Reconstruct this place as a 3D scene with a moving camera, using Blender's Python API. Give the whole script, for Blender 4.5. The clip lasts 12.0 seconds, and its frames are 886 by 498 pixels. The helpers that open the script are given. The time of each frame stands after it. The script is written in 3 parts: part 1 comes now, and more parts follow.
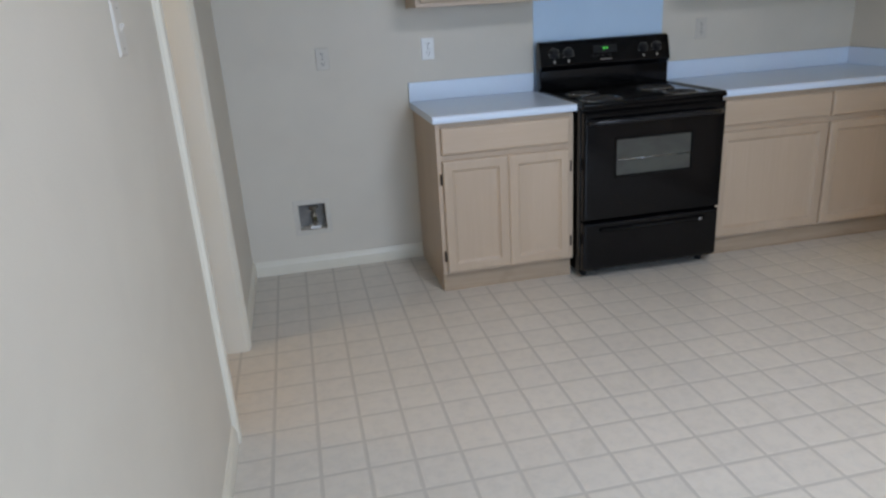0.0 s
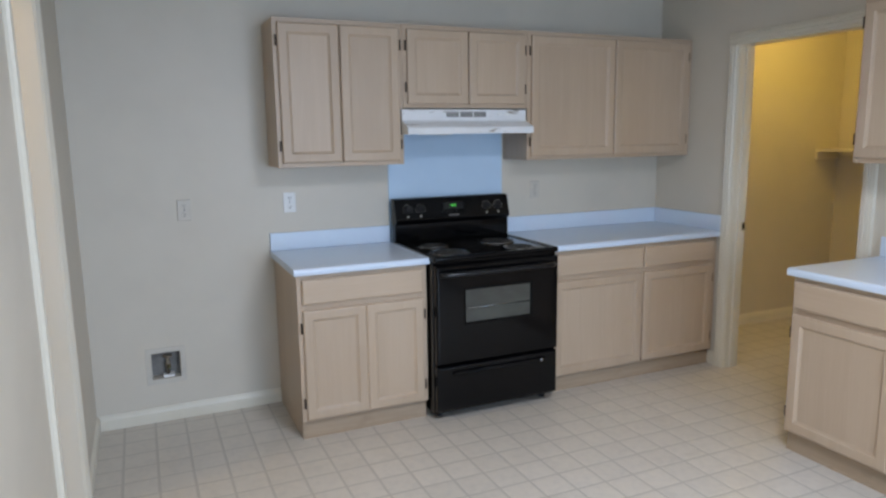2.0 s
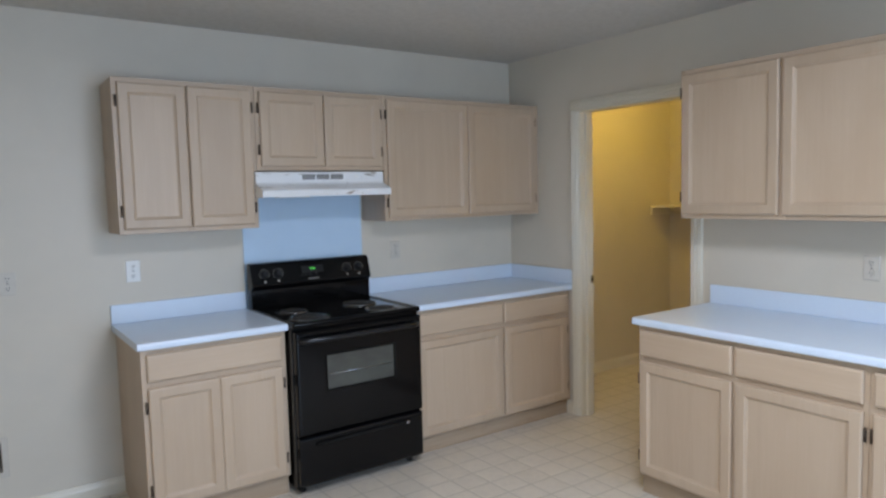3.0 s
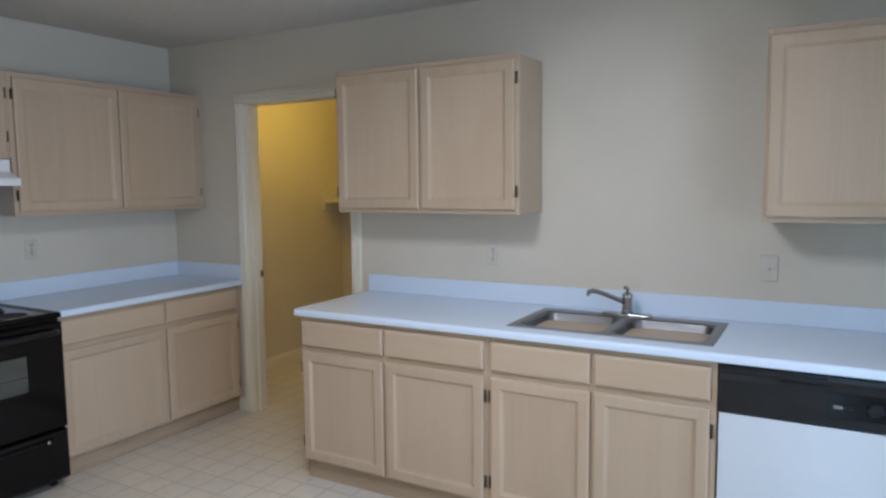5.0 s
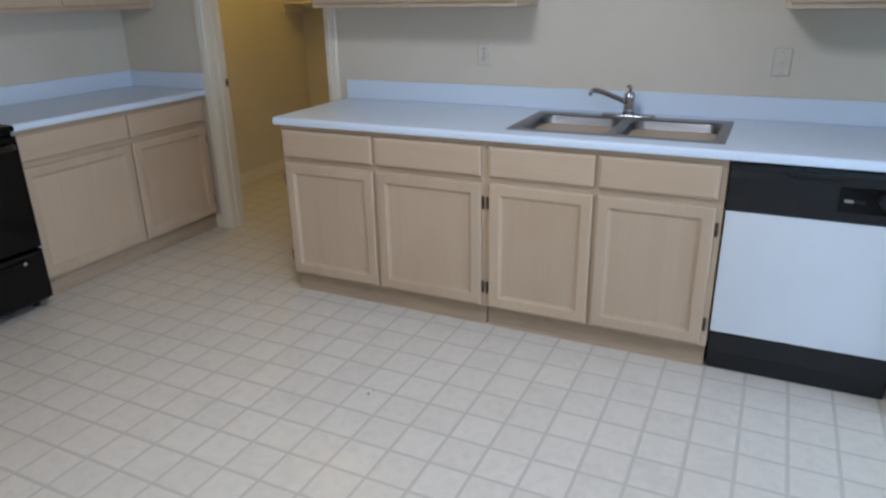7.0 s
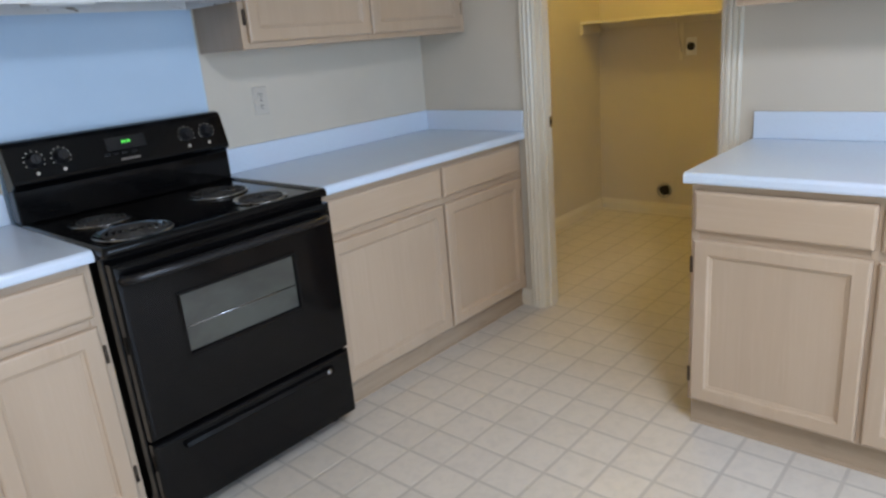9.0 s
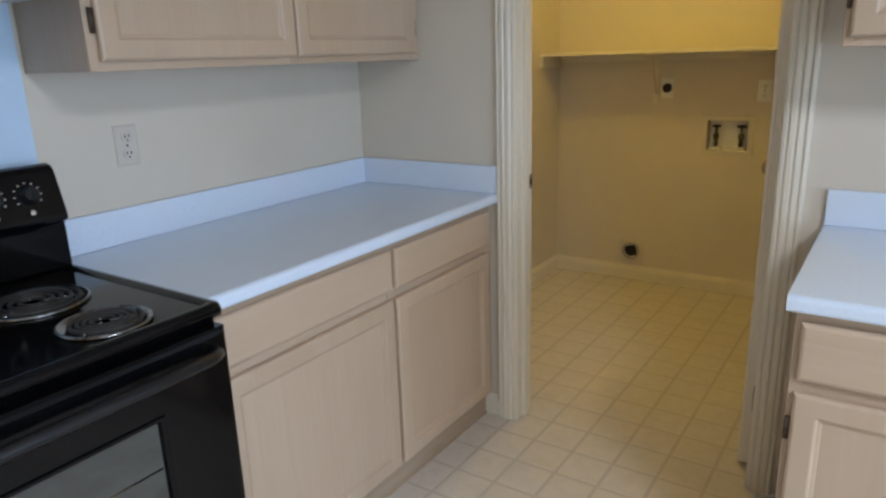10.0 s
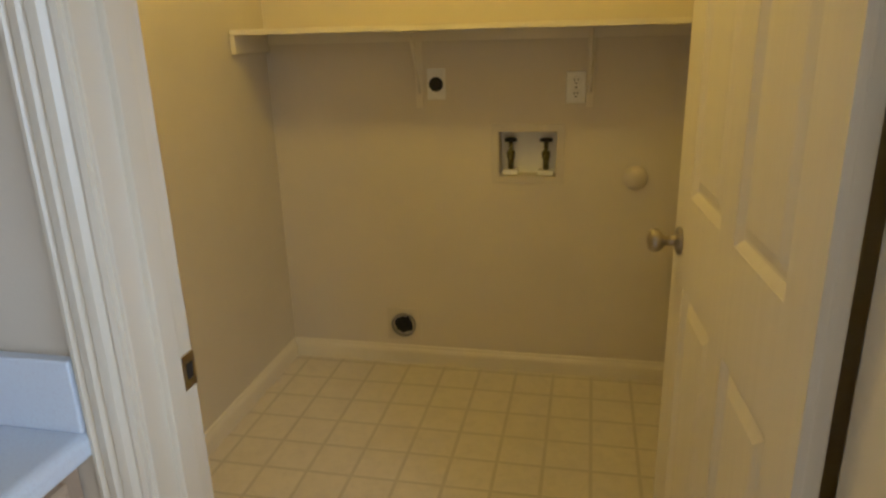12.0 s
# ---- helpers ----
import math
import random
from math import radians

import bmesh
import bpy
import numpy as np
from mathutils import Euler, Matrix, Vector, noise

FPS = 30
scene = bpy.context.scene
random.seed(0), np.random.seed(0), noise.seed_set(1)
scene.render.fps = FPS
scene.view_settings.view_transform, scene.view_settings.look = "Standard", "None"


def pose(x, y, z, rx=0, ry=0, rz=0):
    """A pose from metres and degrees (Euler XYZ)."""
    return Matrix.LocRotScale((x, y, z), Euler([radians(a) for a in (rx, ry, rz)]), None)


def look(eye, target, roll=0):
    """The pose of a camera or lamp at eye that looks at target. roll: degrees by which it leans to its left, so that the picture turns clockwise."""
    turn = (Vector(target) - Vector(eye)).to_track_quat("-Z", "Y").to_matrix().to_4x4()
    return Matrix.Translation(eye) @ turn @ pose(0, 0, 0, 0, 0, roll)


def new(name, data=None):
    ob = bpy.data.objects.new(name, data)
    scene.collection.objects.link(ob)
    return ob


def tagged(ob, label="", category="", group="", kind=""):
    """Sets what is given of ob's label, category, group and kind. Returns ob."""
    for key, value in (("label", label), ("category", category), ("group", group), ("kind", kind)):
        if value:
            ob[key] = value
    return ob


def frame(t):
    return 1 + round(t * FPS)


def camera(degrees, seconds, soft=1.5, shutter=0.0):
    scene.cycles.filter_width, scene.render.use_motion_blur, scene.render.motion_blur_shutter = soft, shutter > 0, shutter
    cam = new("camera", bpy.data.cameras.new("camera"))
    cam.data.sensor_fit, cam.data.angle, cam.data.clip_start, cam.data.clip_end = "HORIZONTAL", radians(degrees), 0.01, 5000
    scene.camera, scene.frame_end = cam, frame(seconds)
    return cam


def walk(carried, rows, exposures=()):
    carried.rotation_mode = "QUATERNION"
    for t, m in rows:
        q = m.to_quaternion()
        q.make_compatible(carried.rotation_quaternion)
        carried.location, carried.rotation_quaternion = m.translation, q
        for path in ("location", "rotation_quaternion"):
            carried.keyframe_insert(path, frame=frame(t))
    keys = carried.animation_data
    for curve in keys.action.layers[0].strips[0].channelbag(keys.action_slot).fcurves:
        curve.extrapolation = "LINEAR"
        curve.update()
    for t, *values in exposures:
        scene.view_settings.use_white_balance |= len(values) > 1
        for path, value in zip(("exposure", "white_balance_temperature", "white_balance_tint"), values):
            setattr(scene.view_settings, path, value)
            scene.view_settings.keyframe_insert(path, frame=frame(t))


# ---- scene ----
cam = camera(66.0, 12.0, 2.5)
PATH = [
    (0, (-3.416, -3.803, 1.398), (-3.052, -1.953, 0.73), -3.6),
    (0.5, (-3.468, -3.853, 1.475), (-2.941, -2.055, 0.776), 0.7),
    (1, (-3.477, -3.933, 1.491), (-2.936, -2.095, 0.919), -0.1),
    (1.5, (-3.471, -3.943, 1.54), (-2.811, -2.104, 1.113), 0.2),
    (2, (-3.466, -3.952, 1.558), (-2.668, -2.148, 1.229), -0.8),
    (2.5, (-3.471, -3.95, 1.564), (-2.502, -2.213, 1.357), -1.3),
    (2.7, (-3.451, -3.944, 1.565), (-2.41, -2.246, 1.383), -1.4),
    (4.3, (-3.383, -4.038, 1.565), (-1.814, -2.811, 1.387), -0.5),
    (4.5, (-3.376, -4.071, 1.559), (-1.754, -2.914, 1.384), -0.4),
    (5, (-3.35, -4.095, 1.556), (-1.614, -3.119, 1.363), -0.6),
    (5.5, (-3.317, -4.095, 1.534), (-1.486, -3.322, 1.308), -0.7),
    (6, (-3.328, -4.051, 1.537), (-1.495, -3.334, 1.181), -1.3),
    (6.5, (-3.31, -3.98, 1.491), (-1.537, -3.248, 0.924), -1.1),
    (7, (-3.306, -3.873, 1.473), (-1.623, -3.059, 0.763), -1.1),
    (7.5, (-3.283, -3.687, 1.442), (-1.839, -2.561, 0.637), -1.5),
    (7.7, (-3.244, -3.571, 1.433), (-1.88, -2.367, 0.602), -2.5),
    (9.3, (-2.62, -2.318, 1.382), (-1.192, -1.037, 0.817), -4.9),
    (9.5, (-2.509, -2.179, 1.399), (-1.061, -0.92, 0.835), -4.0),
    (10, (-2.171, -1.864, 1.411), (-0.581, -0.781, 0.865), -1.9),
    (10.5, (-1.801, -1.603, 1.4), (-0.042, -0.846, 0.822), -2.7),
    (11, (-1.367, -1.456, 1.41), (0.441, -0.823, 0.836), -2.6),
    (11.5, (-0.988, -1.322, 1.408), (0.885, -0.839, 0.899), -0.7),
    (12, (-0.661, -1.256, 1.396), (1.197, -0.852, 0.775), -1.6),
]
EXPOSURES = [(0, 0.0), (2.5, 0.28), (4.5, 0.10), (5.5, -0.07), (7.5, -0.17), (9.5, 0.56), (10.5, 0.42), (11.5, 0.48), (12, 0.58)]
walk(cam, [(t, look(eye, target, roll)) for t, eye, target, roll in PATH], EXPOSURES)

# ---- light ----
SOUTH = -6.4

world = bpy.data.worlds.new("sky")
scene.world = world
world.use_nodes = True
wn = world.node_tree.nodes
sky = wn.new("ShaderNodeTexSky")
sky.sky_type = "NISHITA"
sky.sun_disc = False
sky.sun_elevation, sky.sun_rotation = radians(40), radians(250)
wn["Background"].inputs["Strength"].default_value = 0.12
world.node_tree.links.new(sky.outputs["Color"], wn["Background"].inputs["Color"])


def lamp(name, kind, matrix, power, colour, size=(1, 1)):
    data = bpy.data.lights.new(name, kind)
    data.energy, data.color = power, colour
    if kind == "AREA":
        data.shape, data.size, data.size_y = "RECTANGLE", size[0], size[1]
    elif kind == "POINT":
        data.shadow_soft_size = size[0]
    ob = new(name, data)
    ob.matrix_world = matrix
    return ob


sun = lamp("sun", "SUN", look((0, 0, 20), (-9, 4, 9)), 2.5, (1.0, 0.95, 0.88))
sun.data.angle = radians(0.5)
lamp("daylight_south", "AREA", look((-2.0, SOUTH + 0.04, 1.2), (-2.0, 0, 1.2)), 96, (0.52, 0.70, 1.0), (2.7, 2.0))
# added lamp set far back, for the blue light on the dishwasher's right part
lamp("added_daylight_west", "AREA", look((-6.98, -4.03, 1.45), (0, -4.03, 1.2)), 62, (0.36, 0.66, 1.0), (0.55, 1.5))
lamp("kitchen_lamp", "AREA", look((-2.1, -3.0, 2.42), (-2.1, -3.0, 0)), 38, (0.82, 0.87, 1.0), (0.6, 0.6))
lamp("laundry_bulb", "POINT", pose(0.95, -0.75, 2.34), 12.8, (1.0, 0.69, 0.15), (0.09,))
lamp("hall_bulb", "POINT", pose(-4.6, -1.2, 2.2), 14, (1.0, 0.74, 0.42), (0.08,))


# ---- materials ----
def material(name, colour, rough=0.5, metal=0.0, grain=(), stain=(), bump=(), coat=0.0, spec=0.5, vary=0.0):
    """grain and stain: (scale xyz, colour, low, high); bump: (scale, strength, distance)."""
    m = bpy.data.materials.new(name)
    m.use_nodes = True
    nt = m.node_tree
    n, link = nt.nodes, nt.links.new
    b = n["Principled BSDF"]
    b.inputs["Roughness"].default_value = rough
    b.inputs["Metallic"].default_value = metal
    b.inputs["Specular IOR Level"].default_value = spec
    b.inputs["Coat Weight"].default_value = coat
    b.inputs["Coat Roughness"].default_value = 0.12
    co = n.new("ShaderNodeTexCoord")
    rgb = n.new("ShaderNodeRGB")
    rgb.outputs[0].default_value = (*colour, 1)
    out = rgb.outputs[0]
    info = n.new("ShaderNodeObjectInfo")
    shift = n.new("ShaderNodeVectorMath")
    shift.operation = "MULTIPLY_ADD"
    link(info.outputs["Random"], shift.inputs[0])
    shift.inputs[1].default_value = (7.3, 5.1, 3.7)
    link(co.outputs["Object"], shift.inputs[2])
    for scale, tint, low, high in (*grain, *stain):
        mp = n.new("ShaderNodeMapping")
        mp.inputs["Scale"].default_value = scale
        link(shift.outputs[0], mp.inputs["Vector"])
        tex = n.new("ShaderNodeTexNoise")
        tex.inputs["Scale"].default_value = 1.0
        tex.inputs["Detail"].default_value = 5.0
        tex.inputs["Distortion"].default_value = 0.35
        tex.inputs["Roughness"].default_value = 0.6
        link(mp.outputs[0], tex.inputs["Vector"])
        ramp = n.new("ShaderNodeMapRange")
        ramp.inputs["From Min"].default_value = low
        ramp.inputs["From Max"].default_value = high
        link(tex.outputs["Fac"], ramp.inputs["Value"])
        mix = n.new("ShaderNodeMix")
        mix.data_type = "RGBA"
        link(ramp.outputs[0], mix.inputs["Factor"])
        link(out, mix.inputs[6])
        mix.inputs[7].default_value = (*tint, 1)
        out = mix.outputs[2]
    if vary:
        hsv = n.new("ShaderNodeHueSaturation")
        mr = n.new("ShaderNodeMapRange")
        mr.inputs["To Min"].default_value, mr.inputs["To Max"].default_value = 1 - vary, 1 + vary
        link(info.outputs["Random"], mr.inputs["Value"])
        link(mr.outputs[0], hsv.inputs["Value"])
        link(out, hsv.inputs["Color"])
        out = hsv.outputs[0]
    link(out, b.inputs["Base Color"])
    if bump:
        tex = n.new("ShaderNodeTexNoise")
        tex.inputs["Scale"].default_value = bump[0]
        tex.inputs["Detail"].default_value = 3.0
        link(co.outputs["Object"], tex.inputs["Vector"])
        bn = n.new("ShaderNodeBump")
        bn.inputs["Strength"].default_value, bn.inputs["Distance"].default_value = bump[1], bump[2]
        link(tex.outputs["Fac"], bn.inputs["Height"])
        link(bn.outputs[0], b.inputs["Normal"])
    return m


def glow(name, colour, strength):
    m = material(name, colour)
    b = m.node_tree.nodes["Principled BSDF"]
    b.inputs["Emission Color"].default_value = (*colour, 1)
    b.inputs["Emission Strength"].default_value = strength
    return m


PAINT = material("wall_paint", (0.632, 0.583, 0.490), 0.48, grain=[((3, 3, 3), (0.588, 0.541, 0.455), 0.35, 0.75)],
                 stain=[((0.8, 0.8, 0.8), (0.655, 0.597, 0.503), 0.4, 0.7)], bump=(160, 0.18, 0.002))
CEIL = material("ceiling_paint", (0.60, 0.58, 0.54), 0.9, grain=[((30, 30, 30), (0.54, 0.52, 0.48), 0.4, 0.7)], bump=(70, 0.5, 0.004))
TRIM = material("trim_paint", (0.74, 0.69, 0.58), 0.32, grain=[((5, 5, 2), (0.70, 0.65, 0.53), 0.4, 0.75)], bump=(40, 0.06, 0.002))
DOORP = material("door_paint", (0.74, 0.69, 0.58), 0.4, grain=[((60, 60, 3), (0.71, 0.66, 0.55), 0.4, 0.7)], bump=(60, 0.08, 0.002))
OAK = material("pickled_oak", (0.513, 0.392, 0.280), 0.40, grain=[((13, 13, 0.8), (0.459, 0.343, 0.239), 0.42, 0.85), ((80, 80, 3.5), (0.540, 0.418, 0.309), 0.5, 0.85)],
               stain=[((2.5, 2.5, 1.2), (0.468, 0.347, 0.239), 0.45, 0.75)], bump=(90, 0.05, 0.001), vary=0.04)
OAKH = material("pickled_oak_across", (0.513, 0.392, 0.280), 0.40, grain=[((0.8, 13, 13), (0.459, 0.343, 0.239), 0.42, 0.85), ((3.5, 80, 80), (0.540, 0.418, 0.309), 0.5, 0.85)],
                stain=[((1.2, 2.5, 2.5), (0.468, 0.347, 0.239), 0.45, 0.75)], bump=(90, 0.05, 0.001), vary=0.04)
KICK = material("stained_oak_kick", (0.40, 0.30, 0.205), 0.6, grain=[((2.0, 30, 30), (0.33, 0.24, 0.16), 0.4, 0.7)], stain=[((5, 5, 9), (0.28, 0.20, 0.13), 0.55, 0.8)])
LAM = material("white_laminate", (0.655, 0.765, 0.89), 0.28, grain=[((260, 260, 260), (0.60, 0.67, 0.79), 0.5, 0.7)],
               stain=[((4, 4, 4), (0.66, 0.73, 0.86), 0.45, 0.75)])
# white panel; the cool daylight it reflects is put into its blue colour
BLUE = material("daylight_tinted_enamel", (0.53, 0.69, 0.86), 0.2, grain=[((3, 3, 3), (0.50, 0.66, 0.83), 0.4, 0.7)], bump=(5, 0.05, 0.004))
BLACK = material("black_enamel", (0.003, 0.003, 0.0034), 0.11, grain=[((6, 6, 6), (0.006, 0.006, 0.006), 0.45, 0.8)], spec=0.24)
BLACKP = material("black_plastic", (0.007, 0.0075, 0.009), 0.32, grain=[((8, 8, 8), (0.012, 0.012, 0.014), 0.45, 0.8)], spec=0.4)
GLASS = material("oven_glass", (0.075, 0.08, 0.070), 0.08, grain=[((5, 2, 9), (0.055, 0.055, 0.05), 0.4, 0.7)])
STEEL = material("brushed_steel", (0.36, 0.36, 0.365), 0.5, 1.0, grain=[((4, 160, 160), (0.31, 0.31, 0.315), 0.4, 0.7)])
# darker than STEEL: the shade inside the bowls is put into the colour
BOWL = material("shaded_steel_bowl", (0.22, 0.22, 0.225), 0.38, 1.0, grain=[((6, 6, 40), (0.16, 0.16, 0.165), 0.4, 0.7)])
CHROME = material("worn_chrome", (0.48, 0.48, 0.50), 0.16, 1.0, grain=[((40, 40, 40), (0.3, 0.3, 0.32), 0.5, 0.8)])
PAN = material("stained_drip_pan", (0.34, 0.335, 0.33), 0.26, 1.0, grain=[((35, 35, 35), (0.07, 0.06, 0.05), 0.48, 0.64)])
COIL = material("burner_coil", (0.02, 0.019, 0.018), 0.6, grain=[((60, 60, 60), (0.06, 0.055, 0.05), 0.5, 0.8)])
WHITE = material("white_appliance", (0.60, 0.64, 0.68), 0.2, grain=[((4, 4, 4), (0.57, 0.61, 0.65), 0.45, 0.75)])
HOODW = material("worn_white_enamel", (0.78, 0.79, 0.80), 0.3, grain=[((5, 5, 5), (0.72, 0.72, 0.71), 0.4, 0.75)], stain=[((7, 20, 26), (0.22, 0.17, 0.12), 0.60, 0.66)])
PLATE = material("cream_plastic", (0.60, 0.56, 0.49), 0.4, grain=[((20, 20, 20), (0.57, 0.53, 0.46), 0.4, 0.7)])
GALV = material("grey_box_back", (0.21, 0.20, 0.185), 0.6, grain=[((25, 25, 25), (0.14, 0.13, 0.12), 0.4, 0.7)])
PLATEW = material("white_plastic", (0.82, 0.82, 0.80), 0.35, grain=[((20, 20, 20), (0.78, 0.78, 0.76), 0.4, 0.7)])
DARK = material("dark_hole", (0.012, 0.011, 0.010), 0.8, grain=[((30, 30, 30), (0.03, 0.027, 0.022), 0.4, 0.7)])
BRONZE = material("dark_bronze", (0.10, 0.075, 0.055), 0.45, 0.7, grain=[((80, 80, 80), (0.05, 0.035, 0.025), 0.4, 0.7)])
NICKEL = material("satin_nickel", (0.38, 0.34, 0.28), 0.28, 1.0, grain=[((50, 50, 50), (0.40, 0.36, 0.30), 0.4, 0.7)])
BRASS = material("tarnished_brass", (0.20, 0.17, 0.08), 0.45, 0.8, grain=[((70, 70, 70), (0.06, 0.07, 0.04), 0.4, 0.7)])
TILE = material("vinyl_tile", (0.645, 0.595, 0.52), 0.33, grain=[((26, 26, 26), (0.575, 0.535, 0.475), 0.42, 0.72), ((70, 70, 70), (0.63, 0.60, 0.55), 0.5, 0.8)],
                stain=[((4, 4, 4), (0.52, 0.48, 0.41), 0.58, 0.9)], bump=(60, 0.06, 0.001), vary=0.025)
GROUT = material("vinyl_joint", (0.49, 0.455, 0.40), 0.42, grain=[((14, 14, 14), (0.51, 0.475, 0.42), 0.4, 0.7)])
PLANK = material("oak_plank", (0.30, 0.19, 0.105), 0.4, grain=[((3, 40, 40), (0.22, 0.13, 0.07), 0.4, 0.7)], vary=0.12)
EARTH = material("lawn", (0.09, 0.11, 0.05), 0.9, grain=[((2, 2, 2), (0.12, 0.12, 0.06), 0.4, 0.7)])
LED = glow("green_display", (0.12, 0.9, 0.1), 0.35)


# ---- builders ----
def part(name, bm, mat, parent, label=""):
    me = bpy.data.meshes.new(name)
    bmesh.ops.recalc_face_normals(bm, faces=bm.faces)
    bm.to_mesh(me)
    bm.free()
    me.materials.append(mat)
    ob = new(name, me)
    ob.parent = parent
    return tagged(ob, label)


def structure(name, bm, mat, label, category="", kind="structure"):
    return tagged(part(name, bm, mat, None), label, category or name.split("_")[0], "", kind)


def thing(name, matrix, label, category, group="", kind=""):
    ob = new(name)
    ob.empty_display_size = 0.1
    ob.matrix_world = matrix
    return tagged(ob, label, category, group, kind)


def slab(x0, x1, y0, y1, z0, z1, bev=0.0, seg=2, bm=None):
    """A box with rounded edges, added to bm."""
    one = bmesh.new()
    bmesh.ops.create_cube(one, size=1.0)
    for v in one.verts:
        v.co = Vector((x0 if v.co.x < 0 else x1, y0 if v.co.y < 0 else y1, z0 if v.co.z < 0 else z1))
    if bev:
        bmesh.ops.bevel(one, geom=list(one.edges), offset=bev, segments=seg, profile=0.6, affect="EDGES")
    return merge(one, bm)


def merge(one, bm):
    if bm is None:
        return one
    made = [bm.verts.new(v.co) for v in one.verts]
    one.verts.index_update()
    for f in one.faces:
        bm.faces.new([made[v.index] for v in f.verts]).smooth = f.smooth
    one.free()
    return bm


def prism(points, a, b, axis="x", bm=None, smooth=False):
    """A closed outline pushed along an axis from a to b."""
    bm = bm or bmesh.new()

    def at(p, d):
        return {"x": (d, p[0], p[1]), "y": (p[0], d, p[1]), "z": (p[0], p[1], d)}[axis]
    lo, hi = [bm.verts.new(at(p, a)) for p in points], [bm.verts.new(at(p, b)) for p in points]
    for i in range(len(points)):
        j = (i + 1) % len(points)
        bm.faces.new((lo[i], lo[j], hi[j], hi[i])).smooth = smooth
    bm.faces.new(lo)
    bm.faces.new(hi[::-1])
    return bm


def loft(rings, bm=None, close=True, start=False, end=False, smooth=True):
    """Rings of as many points each, joined one to the next."""
    bm = bm or bmesh.new()
    made = [[bm.verts.new(p) for p in ring] for ring in rings]
    for r, s in zip(made, made[1:]):
        n = len(r)
        for i in range(n if close else n - 1):
            j = (i + 1) % n
            bm.faces.new((r[i], r[j], s[j], s[i])).smooth = smooth
    if start:
        bm.faces.new(made[0])
    if end:
        bm.faces.new(made[-1][::-1])
    return bm


def circle(r, n=20, at=(0, 0, 0), axis="z"):
    out = []
    for i in range(n):
        c, s = r * math.cos(2 * math.pi * i / n), r * math.sin(2 * math.pi * i / n)
        d = {"z": (c, s, 0), "y": (c, 0, s), "x": (0, c, s)}[axis]
        out.append(Vector(at) + Vector(d))
    return out


def turned(profile, axis="z", at=(0, 0, 0), n=20, bm=None):
    """A turned body: (radius, place along the axis) pairs."""
    step = {"z": Vector((0, 0, 1)), "y": Vector((0, 1, 0)), "x": Vector((1, 0, 0))}[axis]
    return loft([circle(max(r, 0.0004), n, Vector(at) + step * d, axis) for r, d in profile], bm, True, True, True)


def tube(points, r, n=8, bm=None):
    pts = [Vector(p) for p in points]
    rings = []
    for i, p in enumerate(pts):
        t = (pts[min(i + 1, len(pts) - 1)] - pts[max(i - 1, 0)]).normalized()
        u = t.cross(Vector((0, 0, 1)) if abs(t.z) < 0.9 else Vector((1, 0, 0))).normalized()
        w = t.cross(u)
        rings.append([p + u * r * math.cos(2 * math.pi * k / n) + w * r * math.sin(2 * math.pi * k / n) for k in range(n)])
    return loft(rings, bm, True, True, True)


def rounded(x0, x1, y0, y1, r, z, n=5):
    out = []
    for cx, cy, a in ((x1 - r, y1 - r, 0), (x0 + r, y1 - r, 90), (x0 + r, y0 + r, 180), (x1 - r, y0 + r, 270)):
        for k in range(n):
            t = radians(a + 90 * k / (n - 1))
            out.append((cx + r * math.cos(t), cy + r * math.sin(t), z))
    return out


def rect_rings(x0, x1, z0, z1, steps):
    """Rectangles in the xz plane: (inset, y) pairs."""
    return [[(x0 + i, y, z0 + i), (x1 - i, y, z0 + i), (x1 - i, y, z1 - i), (x0 + i, y, z1 - i)] for i, y in steps]


EAST = -90  # turn of things that stand against the east wall


# ---- setting ----
H = 2.515
WX, EX, FX = -3.775, 1.935, 0.115    # west wall, laundry's far wall, partition's laundry face
D0, D1, DH = -0.702, -1.586, 2.10  # laundry doorway
P0, P1 = -0.922, -1.60              # opening in the west wall
STUB0, STUB1, STUBX = -4.466, -4.598, -0.745


GY0, GY1, GH = -5.95, -4.04, 2.10   # added unseen opening to the west; its edge cuts the lamp's light
NOOK = -7.0


def wall(name, boxes, label):
    bm = None
    for b in boxes:
        bm = slab(*b, 0.0, 1, bm)
    return structure(name, bm, PAINT, label, "wall")


NX, NZ, NW, NH = -3.409, 0.318, 0.150, 0.150  # niche of the refrigerator water box
LS = -1.665  # laundry wall behind the open door
LY, LZ, LW, LH = -1.032, 0.923, 0.218, 0.170  # niche of the washer box
wall("wall_north", [(-5.3, NX - NW / 2, 0, 0.12, 0, H), (NX + NW / 2, EX + 0.12, 0, 0.12, 0, H), (NX - NW / 2, NX + NW / 2, 0, 0.12, 0, NZ - NH / 2), (NX - NW / 2, NX + NW / 2, 0, 0.12, NZ + NH / 2, H)], "beige painted drywall behind the stove")
wall("wall_east", [(0, FX, D0, 0, 0, H), (0, FX, D1, D0, DH, H), (0, FX, STUB0, D1, 0, H)], "beige painted drywall behind the sink counter")
wall("wall_west", [(WX - 0.11, WX, P0, 0, 0, H), (WX - 0.11, WX, P1, P0, DH, H), (WX - 0.11, WX, GY1, P1, 0, H), (WX - 0.11, WX, GY0, GY1, GH, H), (WX - 0.11, WX, SOUTH, GY0, 0, H)], "beige painted drywall beside the kitchen entry")
wall("wall_stub", [(STUBX, 3.0, STUB1, STUB0, 0, H)], "beige wall end closing the sink counter")
